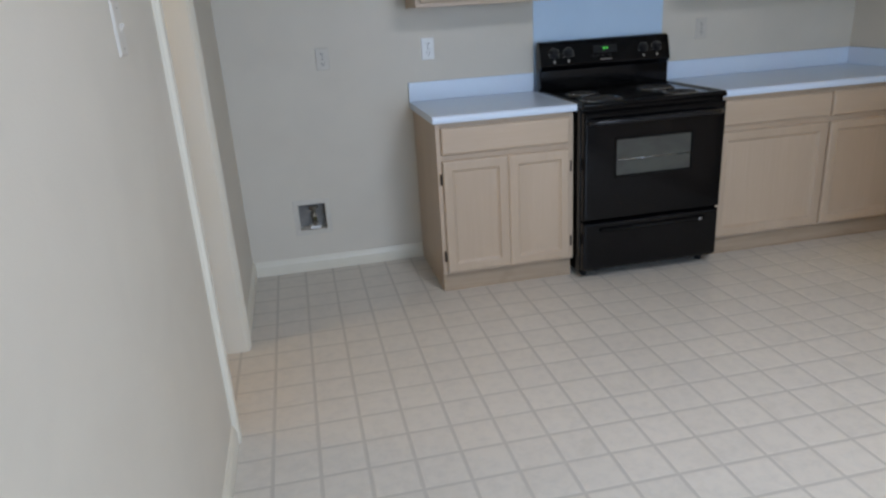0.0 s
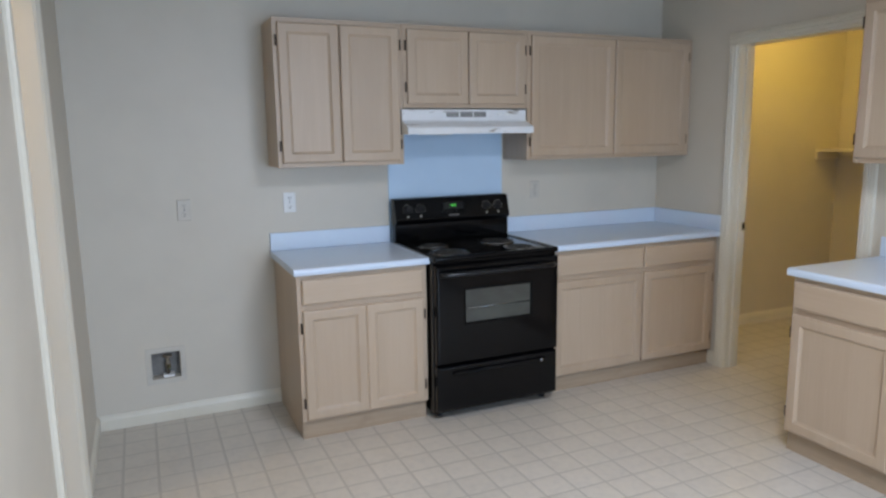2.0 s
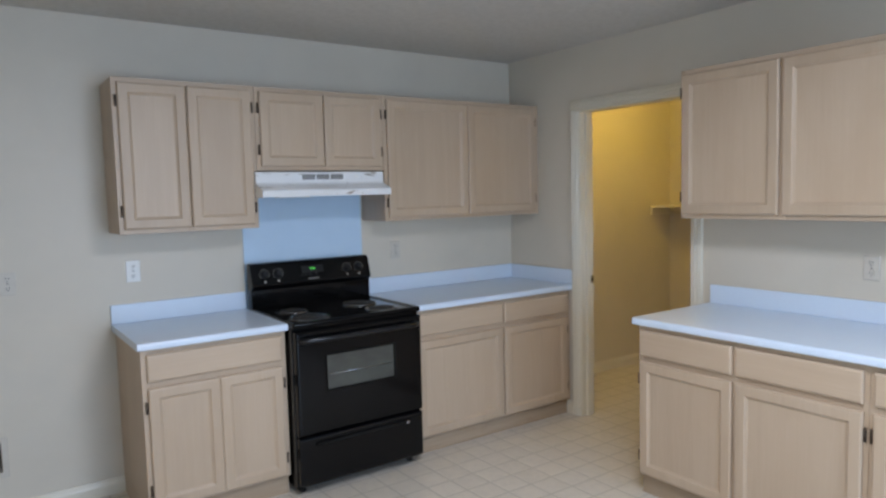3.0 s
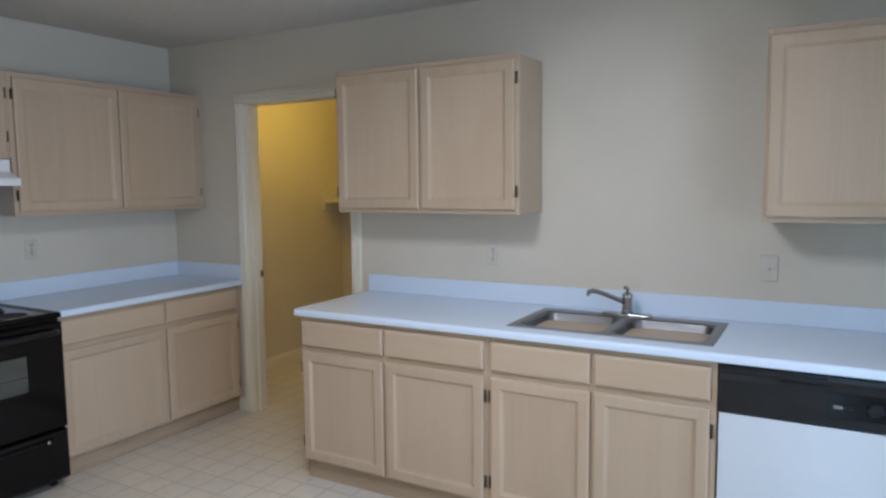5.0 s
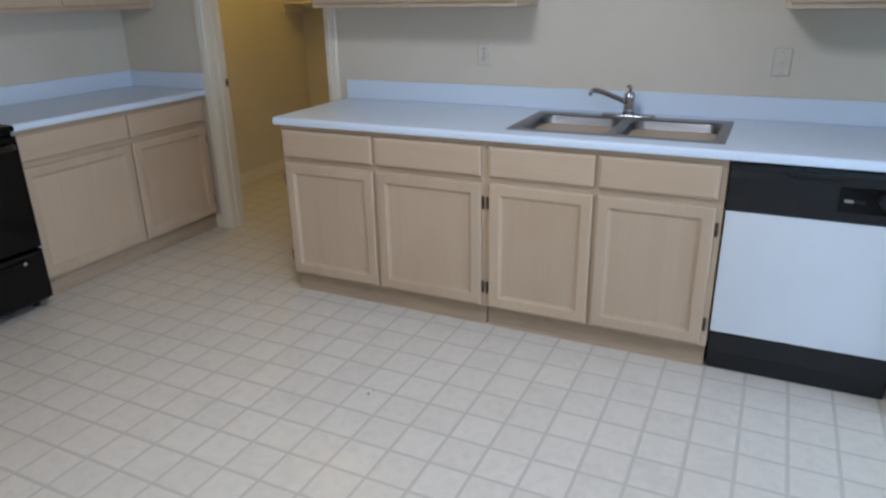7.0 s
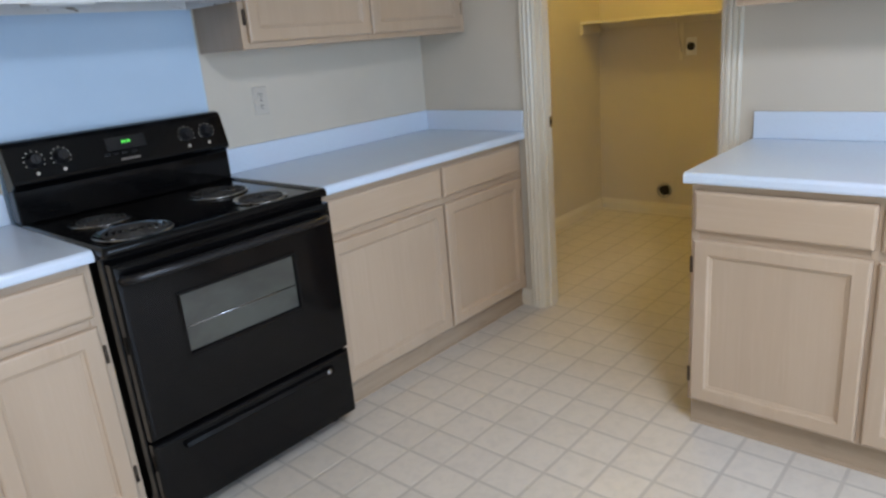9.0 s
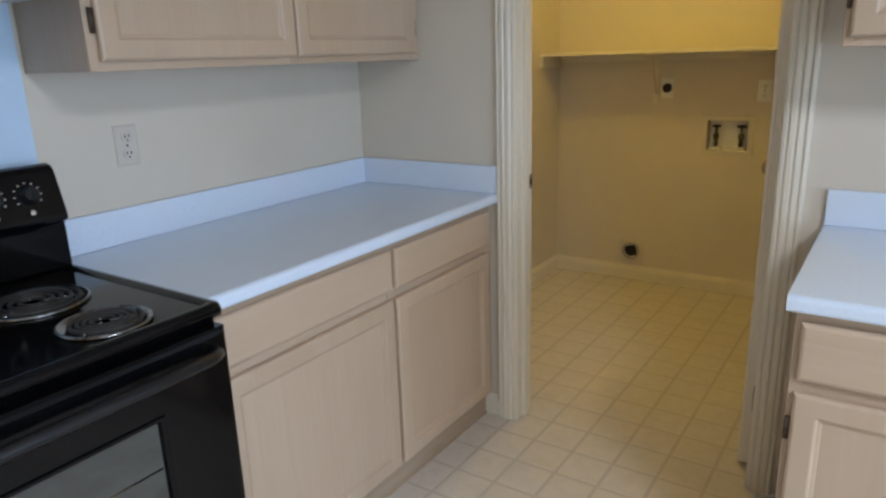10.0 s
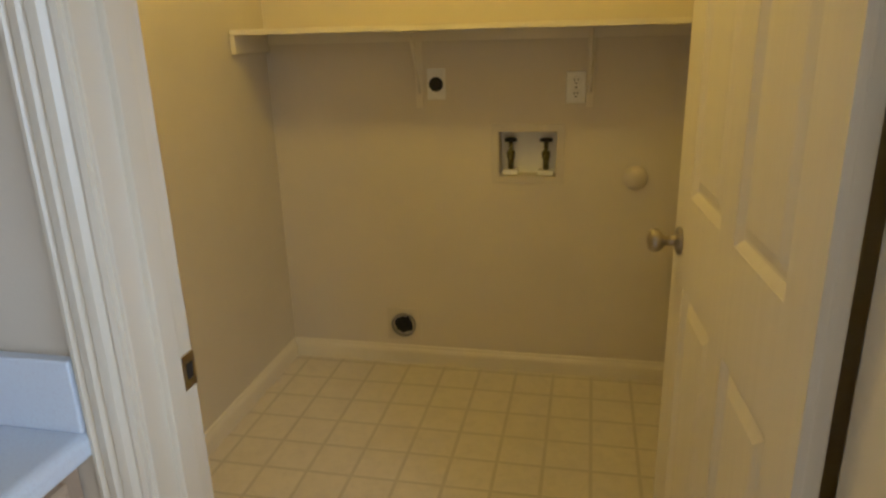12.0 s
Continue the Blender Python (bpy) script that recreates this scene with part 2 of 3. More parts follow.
wall("wall_south", [(WX - 0.11, -3.4, SOUTH - 0.12, SOUTH, 0, H), (-0.4, 3.12, SOUTH - 0.12, SOUTH, 0, H), (-3.4, -0.4, SOUTH - 0.12, SOUTH, 2.25, H)], "beige wall with a wide patio door opening")
wall("wall_living_east", [(3.0, 3.12, SOUTH, STUB1, 0, H)], "plain beige wall of the living room")
wall("wall_laundry_east", [(EX, EX + 0.12, LY + LW / 2, 0, 0, H), (EX, EX + 0.12, LS - 0.12, LY - LW / 2, 0, H), (EX, EX + 0.12, LY - LW / 2, LY + LW / 2, 0, LZ - LH / 2), (EX, EX + 0.12, LY - LW / 2, LY + LW / 2, LZ + LH / 2, H)], "beige laundry wall below the shelf")
wall("wall_laundry_south", [(FX, EX, LS - 0.12, LS, 0, H)], "beige laundry side wall")
# unseen room, added only to hold the west lamp and shape its light
wall("wall_nook", [(NOOK - 0.12, NOOK, -4.38, -3.68, 0, 0.65), (NOOK - 0.12, NOOK, -4.38, -3.68, 2.25, H), (NOOK - 0.12, NOOK, SOUTH - 0.12, -4.38, 0, H), (NOOK - 0.12, NOOK, -3.68, -3.2, 0, H), (NOOK, WX - 0.11, -3.32, -3.2, 0, H), (NOOK, WX - 0.11, SOUTH - 0.12, SOUTH, 0, H)], "plain beige walls of an added unseen room round the west lamp")
wall("wall_hall", [(-5.42, -5.3, -2.6, 0.12, 0, H), (-5.3, WX - 0.11, -2.6, -2.48, 0, H)], "beige wall of the side hall")
structure("ceiling_hall", slab(-5.42, WX - 0.11, -2.6, 0.12, H, H + 0.1), CEIL, "off-white ceiling of the side hall", "ceiling")
structure("ceiling_nook", slab(NOOK - 0.12, WX - 0.11, SOUTH - 0.12, -3.2, H + 0.001, H + 0.1), CEIL, "off-white ceiling of the added unseen west room", "ceiling")
structure("ceiling", slab(WX - 0.109, 3.12, SOUTH - 0.12, 0.12, H, H + 0.1), CEIL, "off-white textured drywall ceiling")
structure("ground", slab(-60, 60, -70, 60, -0.4, -0.2), EARTH, "grass outside the house", "ground")


def casing_profile(w):
    """Fluted casing: place across its width, thickness."""
    steps = [(0, 0.010), (0.06, 0.018), (0.14, 0.019), (0.20, 0.012), (0.26, 0.018), (0.42, 0.020), (0.50, 0.013), (0.58, 0.019), (0.74, 0.018), (0.82, 0.010), (0.90, 0.013), (1.0, 0.011)]
    return [(a * w, t) for a, t in steps]


def doorway_trim(name, label, face, out, y0, y1, depth):
    """Casing and jamb round an opening in a wall of constant x, from y0 (north) to y1; out: +1 or -1, the way the face looks."""
    w = 0.073
    ob = thing(name, pose(face, 0, 0), label, "door frame", kind="structure")
    prof = [(out * t, -a) for a, t in casing_profile(w)]
    north = [(x, y0 - 0.012 + w + y) for x, y in prof] + [(0, y0 - 0.012), (0, y0 - 0.012 + w)]
    south = [(x, y1 + 0.012 - w - y) for x, y in prof] + [(0, y1 + 0.012), (0, y1 + 0.012 - w)]
    part("casing", prism(north, 0, DH - 0.012, "z"), TRIM, ob)
    part("casing", prism(south, 0, DH - 0.012, "z"), TRIM, ob)
    head = [(x, DH - 0.012 + w + y) for x, y in prof] + [(0, DH - 0.012), (0, DH - 0.012 + w)]
    part("head_casing", prism(head, y1 + 0.012 - w, y0 - 0.012 + w, "y"), TRIM, ob)
    lo, hi = sorted((out * 0.002, -out * (depth + 0.002)))
    part("jamb", slab(lo, hi, y0 - 0.018, y0 - 0.0, 0, DH, 0.002), TRIM, ob)
    part("jamb", slab(lo, hi, y1, y1 + 0.018, 0, DH, 0.002), TRIM, ob)
    part("head_jamb", slab(lo, hi, y1 + 0.018, y0 - 0.018, DH - 0.018, DH, 0.002), TRIM, ob)
    return ob


frame_1 = doorway_trim("door_frame_1", "cream painted fluted casing round the laundry doorway", 0, -1, D0, D1, FX)
part("strike_plate", slab(0.088, 0.1175, D0 - 0.0200, D0 - 0.017, 0.921, 0.973, 0.001), NICKEL, frame_1, "worn metal strike plate")
part("strike_hole", slab(0.096, 0.110, D0 - 0.0206, D0 - 0.0195, 0.935, 0.959), DARK, frame_1)
part("door_stop", slab(0.040, 0.075, D0 - 0.029, D0 - 0.0175, 0, DH - 0.018, 0.002), TRIM, frame_1)
doorway_trim("door_frame_2", "cream painted casing of an open side doorway", WX, 1, P0, P1, 0.11)

BASE = [(0, 0), (0.013, 0), (0.014, 0.055), (0.011, 0.066), (0.007, 0.072), (0.005, 0.082), (0, 0.085)]


def baseboard(x0, x1, y0, y1, nx, ny, label="cream painted baseboard along the beige wall"):
    if ny:
        bm = prism([(y0 + ny * t, z) for t, z in BASE], x0, x1, "x")
    else:
        bm = prism([(x0 + nx * t, z) for t, z in BASE], y0, y1, "y")
    return structure("baseboard", bm, TRIM, label, "baseboard")


baseboard(WX + 0.014, -2.785, 0, 0, 0, -1)
baseboard(WX, WX, P0 + 0.064, 0, 1, 0)
baseboard(WX, WX, GY1 + 0.01, P1 - 0.064, 1, 0)
baseboard(FX, EX - 0.014, 0, 0, 0, -1)
baseboard(EX, EX, LS, 0, -1, 0)
baseboard(STUBX, STUBX, STUB1, STUB0, -1, 0, "short cream baseboard on the wall end")
baseboard(STUBX, 3.0, STUB1, STUB1, 0, -1)
baseboard(3.0, 3.0, SOUTH, STUB1 - 0.014, -1, 0)
baseboard(0, 0, -0.640, -0.56, -1, 0, "stub of baseboard beside the door casing")


def window_unit(name, m, w, h, label):
    ob = thing(name, m, label, "window", kind="structure")
    for a, b, c, d in ((-w / 2, w / 2, 0, 0.05), (-w / 2, w / 2, h - 0.05, h), (-w / 2, -w / 2 + 0.05, 0.05, h - 0.05), (w / 2 - 0.05, w / 2, 0.05, h - 0.05), (-0.025, 0.025, 0.05, h - 0.05)):
        part("window_frame", slab(a, b, -0.03, 0.03, c, d, 0.004), PLATEW, ob)
    return ob


window_unit("window_1", pose(-1.9, SOUTH - 0.07, 0.0), 3.0, 2.25, "white framed sliding patio door in daylight")
window_unit("added_window", pose(NOOK - 0.07, -4.03, 0.65, 0, 0, 90), 0.70, 1.60, "white framed window added behind the west lamp, unseen")


# ---- cabinets ----
def hinge_bm(x, z, side):
    bm = slab(x - 0.006, x + 0.006, -0.024, -0.018, z - 0.028, z + 0.028, 0.0015, 1)
    turned([(0.004, -0.024), (0.004, 0.024)], "z", (x, -0.022, z), 8, bm)
    return bm


def cab_door(parent, x0, x1, z0, z1, y, hinge):
    """Framed door with a sunk panel; hinge: 'l', 'r'."""
    steps = [(0.002, 0), (0, -0.004), (0, -0.014), (0.003, -0.018), (0.008, -0.020), (0.046, -0.020), (0.050, -0.018), (0.052, -0.0135), (0.060, -0.0105), (0.062, -0.006)]
    rings = rect_rings(x0, x1, z0, z1, steps)
    d = part("door", loft([[(a, b + y, c) for a, b, c in r] for r in rings], smooth=False), OAK, parent)
    part("panel", slab(x0 + 0.004, x1 - 0.004, y - 0.0088, y - 0.001, z0 + 0.004, z1 - 0.004), OAK, d)
    hx = x0 - 0.007 if hinge == "l" else x1 + 0.007
    for hz in (z0 + 0.09, z1 - 0.09):
        bm = hinge_bm(hx, hz, hinge)
        bmesh.ops.translate(bm, verts=bm.verts, vec=(0, y + 0.014, 0))
        part("hinge", bm, BRONZE, d, "dark bronze hinge")
    return d


def drawer_front(parent, x0, x1, z0, z1, y):
    rings = rect_rings(x0, x1, z0, z1, [(0.002, 0), (0, -0.004), (0, -0.013), (0.004, -0.018), (0.010, -0.020)])
    return part("drawer_front", loft([[(a, b + y, c) for a, b, c in r] for r in rings], end=True, smooth=False), OAKH, parent)


def cabinet(name, m, w, z0, z1, depth, cols, label, group, drawer=0.0, kick=0.0, edges=(0.035, 0.035), hinges="", gap=0.04, wide=False):
    """cols: the columns' edges along the width, from 0 to w."""
    ob = thing(name, m, label, "cabinet", group)
    f = -depth
    part("body", slab(0.001, w - 0.001, f + 0.019, -0.003, z0 + kick, z1 - 0.001, 0.001, 1), OAK, ob)
    part("stile", slab(0, edges[0], f, f + 0.0188, z0 + kick, z1, 0.0015, 1), OAK, ob)
    part("stile", slab(w - edges[1], w, f, f + 0.0188, z0 + kick, z1, 0.0015, 1), OAK, ob)
    for c in cols[1:-1]:
        part("stile", slab(c - gap / 2, c + gap / 2, f, f + 0.0188, z0 + kick, z1, 0.0015, 1), OAK, ob)
    levels = [z0 + kick + 0.02, z1 - 0.02] + ([z1 - drawer - 0.045] if drawer else [])
    for a, b in zip(cols, cols[1:]):
        la = a + (edges[0] if a == cols[0] else gap / 2)
        lb = b - (edges[1] if b == cols[-1] else gap / 2)
        for lv in levels:
            part("rail", slab(la, lb, f + 0.001, f + 0.0186, lv - 0.02, lv + 0.02, 0.001, 1), OAKH, ob)
    lap = 0.012
    for k, (a, b) in enumerate(zip(cols, cols[1:])):
        da = a + (edges[0] if k == 0 else gap / 2) - lap
        db = b - (edges[1] if k == len(cols) - 2 else gap / 2) + lap
        top = z1 - 0.025
        if drawer:
            if not wide:
                drawer_front(ob, da, db, z1 - 0.025 - drawer, z1 - 0.025, f)
            top = z1 - 0.025 - drawer - 0.030
        cab_door(ob, da, db, z0 + kick + (0.012 if kick else 0.022), top, f, hinges[k])
    if wide:
        drawer_front(ob, edges[0] - lap, w - edges[1] + lap, z1 - 0.025 - drawer, z1 - 0.025, f - 0.0003)
    if kick:
        part("toe_kick", slab(0.004, w - 0.004, f + 0.025, f + 0.04, z0, z0 + kick, 0.001, 1), KICK, ob, "stained toe kick")
        part("shoe_strip", prism([(f + 0.025, 0), (f + 0.017, 0), (f + 0.018, 0.004), (f + 0.021, 0.007), (f + 0.025, 0.008)], 0.004, w - 0.004, "x"), KICK, ob, "stained oak edge strip")
        part("side_foot", slab(0.001, 0.017, f + 0.041, -0.003, z0, z0 + kick, 0.001, 1), OAK, ob)
    return ob


UZ0, UZ1 = 1.400, 2.165
CT = 0.877
PALE = "pale pickled oak "
BASES, WALLS = "kitchen base cabinets", "kitchen wall cabinets"
cabinet("base_cabinet", pose(-2.790, 0, 0), 0.703, 0, CT, 0.605, [0, 0.356, 0.703], PALE + "base cabinet with one wide drawer", BASES, 0.130, 0.10, hinges="lr", gap=0.024, wide=True)
cabinet("base_cabinet", pose(-1.293, 0, 0), 1.290, 0, CT, 0.605, [0, 0.676, 1.290], PALE + "base cabinet between stove and laundry door", BASES, 0.130, 0.10, edges=(0.025, 0.05), hinges="lr")
cabinet("base_cabinet", pose(0, -1.722, 0, 0, 0, EAST), 1.079, 0, CT, 0.650, [0, 0.525, 1.079], PALE + "base cabinet under the end of the sink counter", BASES, 0.130, 0.10, edges=(0.025, 0.03), hinges="lr")
cabinet("base_cabinet", pose(0, -2.802, 0, 0, 0, EAST), 0.960, 0, CT, 0.650, [0, 0.478, 0.960], PALE + "sink base cabinet beside the dishwasher", BASES, 0.130, 0.10, edges=(0.03, 0.035), hinges="lr")
cabinet("wall_cabinet", pose(-2.790, 0, 0), 0.705, UZ0, UZ1, 0.305, [0, 0.347, 0.705], PALE + "two-door wall cabinet over the small counter", WALLS, hinges="lr", gap=0.03)
cabinet("wall_cabinet", pose(-2.083, 0, 0), 0.800, 1.712, UZ1, 0.305, [0, 0.402, 0.800], PALE + "short wall cabinet above the range hood", WALLS, hinges="lr", gap=0.03)
cabinet("wall_cabinet", pose(-1.282, 0, 0), 1.280, UZ0, UZ1, 0.305, [0, 0.640, 1.280], PALE + "two-door wall cabinet in the room corner", WALLS, edges=(0.035, 0.05), hinges="lr", gap=0.03)
cabinet("wall_cabinet", pose(0, -1.718, 0, 0, 0, EAST), 1.087, UZ0, UZ1, 0.305, [0, 0.540, 1.087], PALE + "two-door wall cabinet beside the laundry doorway", WALLS, edges=(0.025, 0.03), hinges="lr", gap=0.04)
cabinet("wall_cabinet", pose(0, -3.868, 0, 0, 0, EAST), 0.588, 1.384, 2.148, 0.305, [0, 0.588], PALE + "single-door wall cabinet above the dishwasher", WALLS, edges=(0.025, 0.045), hinges="r")
end = thing("end_panel", pose(0, -4.405, 0, 0, 0, EAST), PALE + "end panel beside the dishwasher", "panel")
part("panel", slab(0, 0.05, -0.650, -0.004, 0.10, CT, 0.001), OAK, end)
part("toe_kick", slab(0.002, 0.048, -0.60, -0.02, 0, 0.10, 0.001), KICK, end)


# ---- worktops ----
def front_profile(y, f=-0.645):
    """Rolled front edge of a worktop that reaches back to y."""
    t, b = 0.914, CT + 0.001
    arc = [(f + 0.014 - 0.014 * math.sin(a), t - 0.014 + 0.014 * math.cos(a)) for a in [radians(15 * k) for k in range(7)]]
    low = [(f + 0.008 - 0.008 * math.cos(a), b + 0.008 - 0.008 * math.sin(a)) for a in [radians(22.5 * k) for k in range(5)]]
    return [(y, t)] + arc + low + [(y, b)]


def worktop(m, w, label, splash=(), hole=None, f=-0.645):
    ob = thing("worktop", m, label, "countertop", "kitchen worktops")
    if hole:
        x0, x1, y0, y1 = hole
        part("slab", prism(front_profile(-0.002, f), 0, x0, "x"), LAM, ob)
        part("slab", prism(front_profile(-0.002, f), x1, w, "x"), LAM, ob)
        part("front_strip", prism(front_profile(y0, f), x0, x1, "x"), LAM, ob)
        part("back_strip", prism([(y1, CT + 0.001), (y1, 0.914), (-0.002, 0.914), (-0.002, CT + 0.001)], x0, x1, "x"), LAM, ob)
    else:
        part("slab", prism(front_profile(-0.002, f), 0, w, "x"), LAM, ob)
    part("backsplash", slab(0, w, -0.020, -0.001, 0.9145, 1.016, 0.003), LAM, ob)
    for x in splash:
        part("side_splash", slab(x, x + 0.018, f + 0.005, -0.021, 0.9145, 1.016, 0.003), LAM, ob)
    return ob


worktop(pose(-2.807, 0, 0), 0.724, "white speckled laminate worktop on the small cabinet")
worktop(pose(-1.297, 0, 0), 1.295, "white speckled laminate worktop in the corner", [1.276])
SY = -2.862
worktop(pose(0, -1.705, 0, 0, 0, EAST), 2.751, "long white speckled laminate worktop with a sink", [2.732], (-1.705 - SY + 0.015, -1.705 - SY + 0.855, -0.570, -0.110), -0.685)

sink = thing("kitchen_sink", pose(0, SY, 0, 0, 0, EAST), "stainless steel double bowl sink set in the worktop", "sink")
rz = 0.918
SF, SB, SL = -0.583, -0.098, 0.872  # rim: front, back, length
bm = slab(0, SL, SF, SF + 0.03, 0.9145, rz, 0.0015, 1)
slab(0, SL, SB - 0.07, SB, 0.9145, rz, 0.0015, 1, bm)
for a, b in ((0, 0.035), (0.421, 0.451), (0.837, SL)):
    slab(a, b, SF + 0.03, SB - 0.07, 0.9145, rz, 0.0, 1, bm)
part("rim", bm, STEEL, sink)
for a, b in ((0.035, 0.421), (0.451, 0.837)):
    f0, f1 = SF + 0.03, SB - 0.07
    rings = [rounded(a + d, b - d, f0 + d, f1 - d, q, z) for d, q, z in ((0, 0.0008, rz - 0.0005), (0.006, 0.05, rz - 0.001), (0.012, 0.05, rz - 0.012), (0.022, 0.05, 0.79), (0.05, 0.05, 0.755), (0.15, 0.03, 0.750))]
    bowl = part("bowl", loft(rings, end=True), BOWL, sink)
    part("drain", turned([(0.040, 0.0), (0.040, 0.004), (0.030, 0.004), (0.028, 0.001)], "z", ((a + b) / 2, (f0 + f1) / 2, 0.750), 20), CHROME, bowl)

tap = thing("kitchen_faucet", pose(-0.035, SY - 0.425, 0.918, 0, 0, EAST), "worn chrome single-lever faucet behind the sink", "faucet")
part("base_plate", loft([rounded(-0.12, 0.12, -0.125, -0.072, 0.026, 0), rounded(-0.12, 0.12, -0.125, -0.072, 0.026, 0.008), rounded(-0.11, 0.11, -0.118, -0.079, 0.019, 0.014)], start=True, end=True), CHROME, tap)
part("body", turned([(0.027, 0.012), (0.025, 0.03), (0.023, 0.08), (0.026, 0.085), (0.025, 0.10), (0.016, 0.112), (0.004, 0.115)], "z", (0, -0.098, 0)), CHROME, tap)
part("spout", tube([(0, -0.10, 0.060), (-0.03, -0.135, 0.080), (-0.07, -0.185, 0.106), (-0.105, -0.23, 0.128), (-0.125, -0.255, 0.134), (-0.135, -0.268, 0.128), (-0.139, -0.273, 0.112)], 0.0115, 12), CHROME, tap)
part("lever", tube([(0, -0.098, 0.110), (0.004, -0.105, 0.130), (0.004, -0.118, 0.136), (0.0, -0.140, 0.140)], 0.008, 10), CHROME, tap)


# ---- stove ----
SW = 0.778
stove = thing("stove", pose(-2.079, -0.030, 0), "black electric coil stove standing between the worktops", "stove")
part("body", slab(0.003, SW - 0.003, -0.635, -0.02, 0.035, 0.895, 0.004), BLACK, stove)
part("cooktop", loft([rounded(0, SW, -0.668, -0.02, 0.012, 0.893), rounded(0, SW, -0.672, -0.02, 0.016, 0.908), rounded(0.004, SW - 0.004, -0.668, -0.024, 0.016, 0.920), rounded(0.018, SW - 0.018, -0.652, -0.04, 0.016, 0.922), rounded(0.026, SW - 0.026, -0.642, -0.05, 0.016, 0.914)], start=True, end=True), BLACK, stove)
guard = [(-0.015, 0.915), (-0.075, 0.915), (-0.075, 1.03), (-0.100, 1.045), (-0.098, 1.06), (-0.068, 1.165), (-0.058, 1.178), (-0.040, 1.182), (-0.015, 1.18)]
bg = part("backguard", prism(guard, 0.0, SW, "x"), BLACK, stove)
bmod = bg.modifiers.new("edge", "BEVEL")
bmod.width, bmod.segments = 0.006, 2
TILT = math.atan2(0.030, 0.105)


def on_guard(bm, x, z):
    """Lay a piece built facing -y at the origin onto the sloping control panel."""
    y = -0.098 + (z - 1.06) * 0.030 / 0.105
    bm.transform(pose(x, y, z, -math.degrees(TILT), 0, 0))
    return bm


for kx in (0.081, 0.164, 0.614, 0.697):
    kb = part("knob", on_guard(turned([(0.025, 0.002), (0.025, -0.006), (0.019, -0.010), (0.018, -0.024), (0.015, -0.027)], "y", (0, 0, 0), 18), kx, 1.115), BLACKP, stove)
    part("pointer", on_guard(slab(-0.003, 0.003, -0.031, -0.026, -0.017, 0.017, 0.001, 1), kx, 1.115), BLACKP, kb)
    part("dial_mark", on_guard(turned([(0.006, 0.001), (0.006, -0.0012), (0.003, -0.0015)], "y", (0, 0, 0), 10), kx, 1.074), PLATE, stove, "small pale print mark")
    ticks = None
    for a in range(-120, 121, 30):
        c, d = 0.031 * math.sin(radians(a)), 0.031 * math.cos(radians(a))
        ticks = slab(c - 0.0022, c + 0.0022, -0.0012, 0.001, d - 0.0014, d + 0.0014, 0.0, 1, ticks)
    part("dial_print", on_guard(ticks, kx, 1.115), PLATE, stove, "ring of small pale print marks")
part("display", on_guard(slab(-0.07, 0.07, -0.003, 0.002, -0.022, 0.022, 0.001, 1), 0.385, 1.125), BLACKP, stove)
for dx, w in ((-0.016, 0.006), (-0.007, 0.006), (0.003, 0.005), (0.010, 0.005)):
    part("clock_digit", on_guard(slab(dx, dx + w, -0.0045, -0.0025, -0.005, 0.005), 0.385, 1.128), LED, stove, "glowing green clock digit")
for bx in (-0.085, -0.055, -0.025, 0.012):
    part("button", on_guard(slab(bx, bx + 0.018, -0.004, 0.001, -0.004, 0.004, 0.001, 1), 0.385, 1.092), BLACKP, stove)
part("badge", on_guard(slab(-0.035, 0.035, -0.003, 0.001, -0.005, 0.005, 0.001, 1), 0.385, 1.070), CHROME, stove, "silver badge strip")


def burner(x, y, r):
    pan = part("drip_pan", turned([(r + 0.016, 0.914), (r + 0.015, 0.9205), (r + 0.010, 0.9215), (r + 0.004, 0.916), (r * 0.4, 0.906), (0.02, 0.905)], "z", (x, y, 0), 32), PAN, stove, "stained metal drip pan")
    pts = []
    for k in range(113):
        a = k / 28 * 2 * math.pi
        q = 0.020 + (r - 0.024) * k / 112
        pts.append((x + q * math.cos(a), y + q * math.sin(a), 0.920))
    part("coil", tube(pts, 0.0048, 6), COIL, pan, "dark heating coil")
    bm = None
    for a in (90, 210, 330):
        c, s = math.cos(radians(a)), math.sin(radians(a))
        bm = tube([(x + 0.01 * c, y + 0.01 * s, 0.919), (x + r * c, y + r * s, 0.919)], 0.003, 5, bm)
    part("trivet", bm, CHROME, pan)


burner(0.150, -0.535, 0.098)
burner(0.160, -0.285, 0.076)
burner(0.572, -0.290, 0.098)
burner(0.585, -0.545, 0.076)
WXA, WXB, WZA, WZB = 0.172, 0.592, 0.543, 0.737
door_rings = rect_rings(0.008, SW - 0.008, 0.325, 0.872, [(0.003, 0), (0, -0.006), (0, -0.034), (0.006, -0.042), (0.014, -0.044)])
yf = -0.637 - 0.044
door_rings = [[(a, b - 0.637, c) for a, b, c in r] for r in door_rings]
door_rings += [[(WXA, y, WZA), (WXB, y, WZA), (WXB, y, WZB), (WXA, y, WZB)] for y in (yf, yf + 0.015)]
od = part("oven_door", loft(door_rings, smooth=False), BLACK, stove)
part("oven_window", slab(WXA - 0.004, WXB + 0.004, yf + 0.006, yf + 0.02, WZA - 0.004, WZB + 0.004), GLASS, od, "grey oven window glass")
part("window_rim", loft([[(a, b, c) for a, b, c in r] for r in rect_rings(WXA - 0.006, WXB + 0.006, WZA - 0.006, WZB + 0.006, [(0, yf - 0.0005), (0.003, yf - 0.004), (0.010, yf - 0.003), (0.014, yf + 0.006)])], smooth=False), BLACK, od)
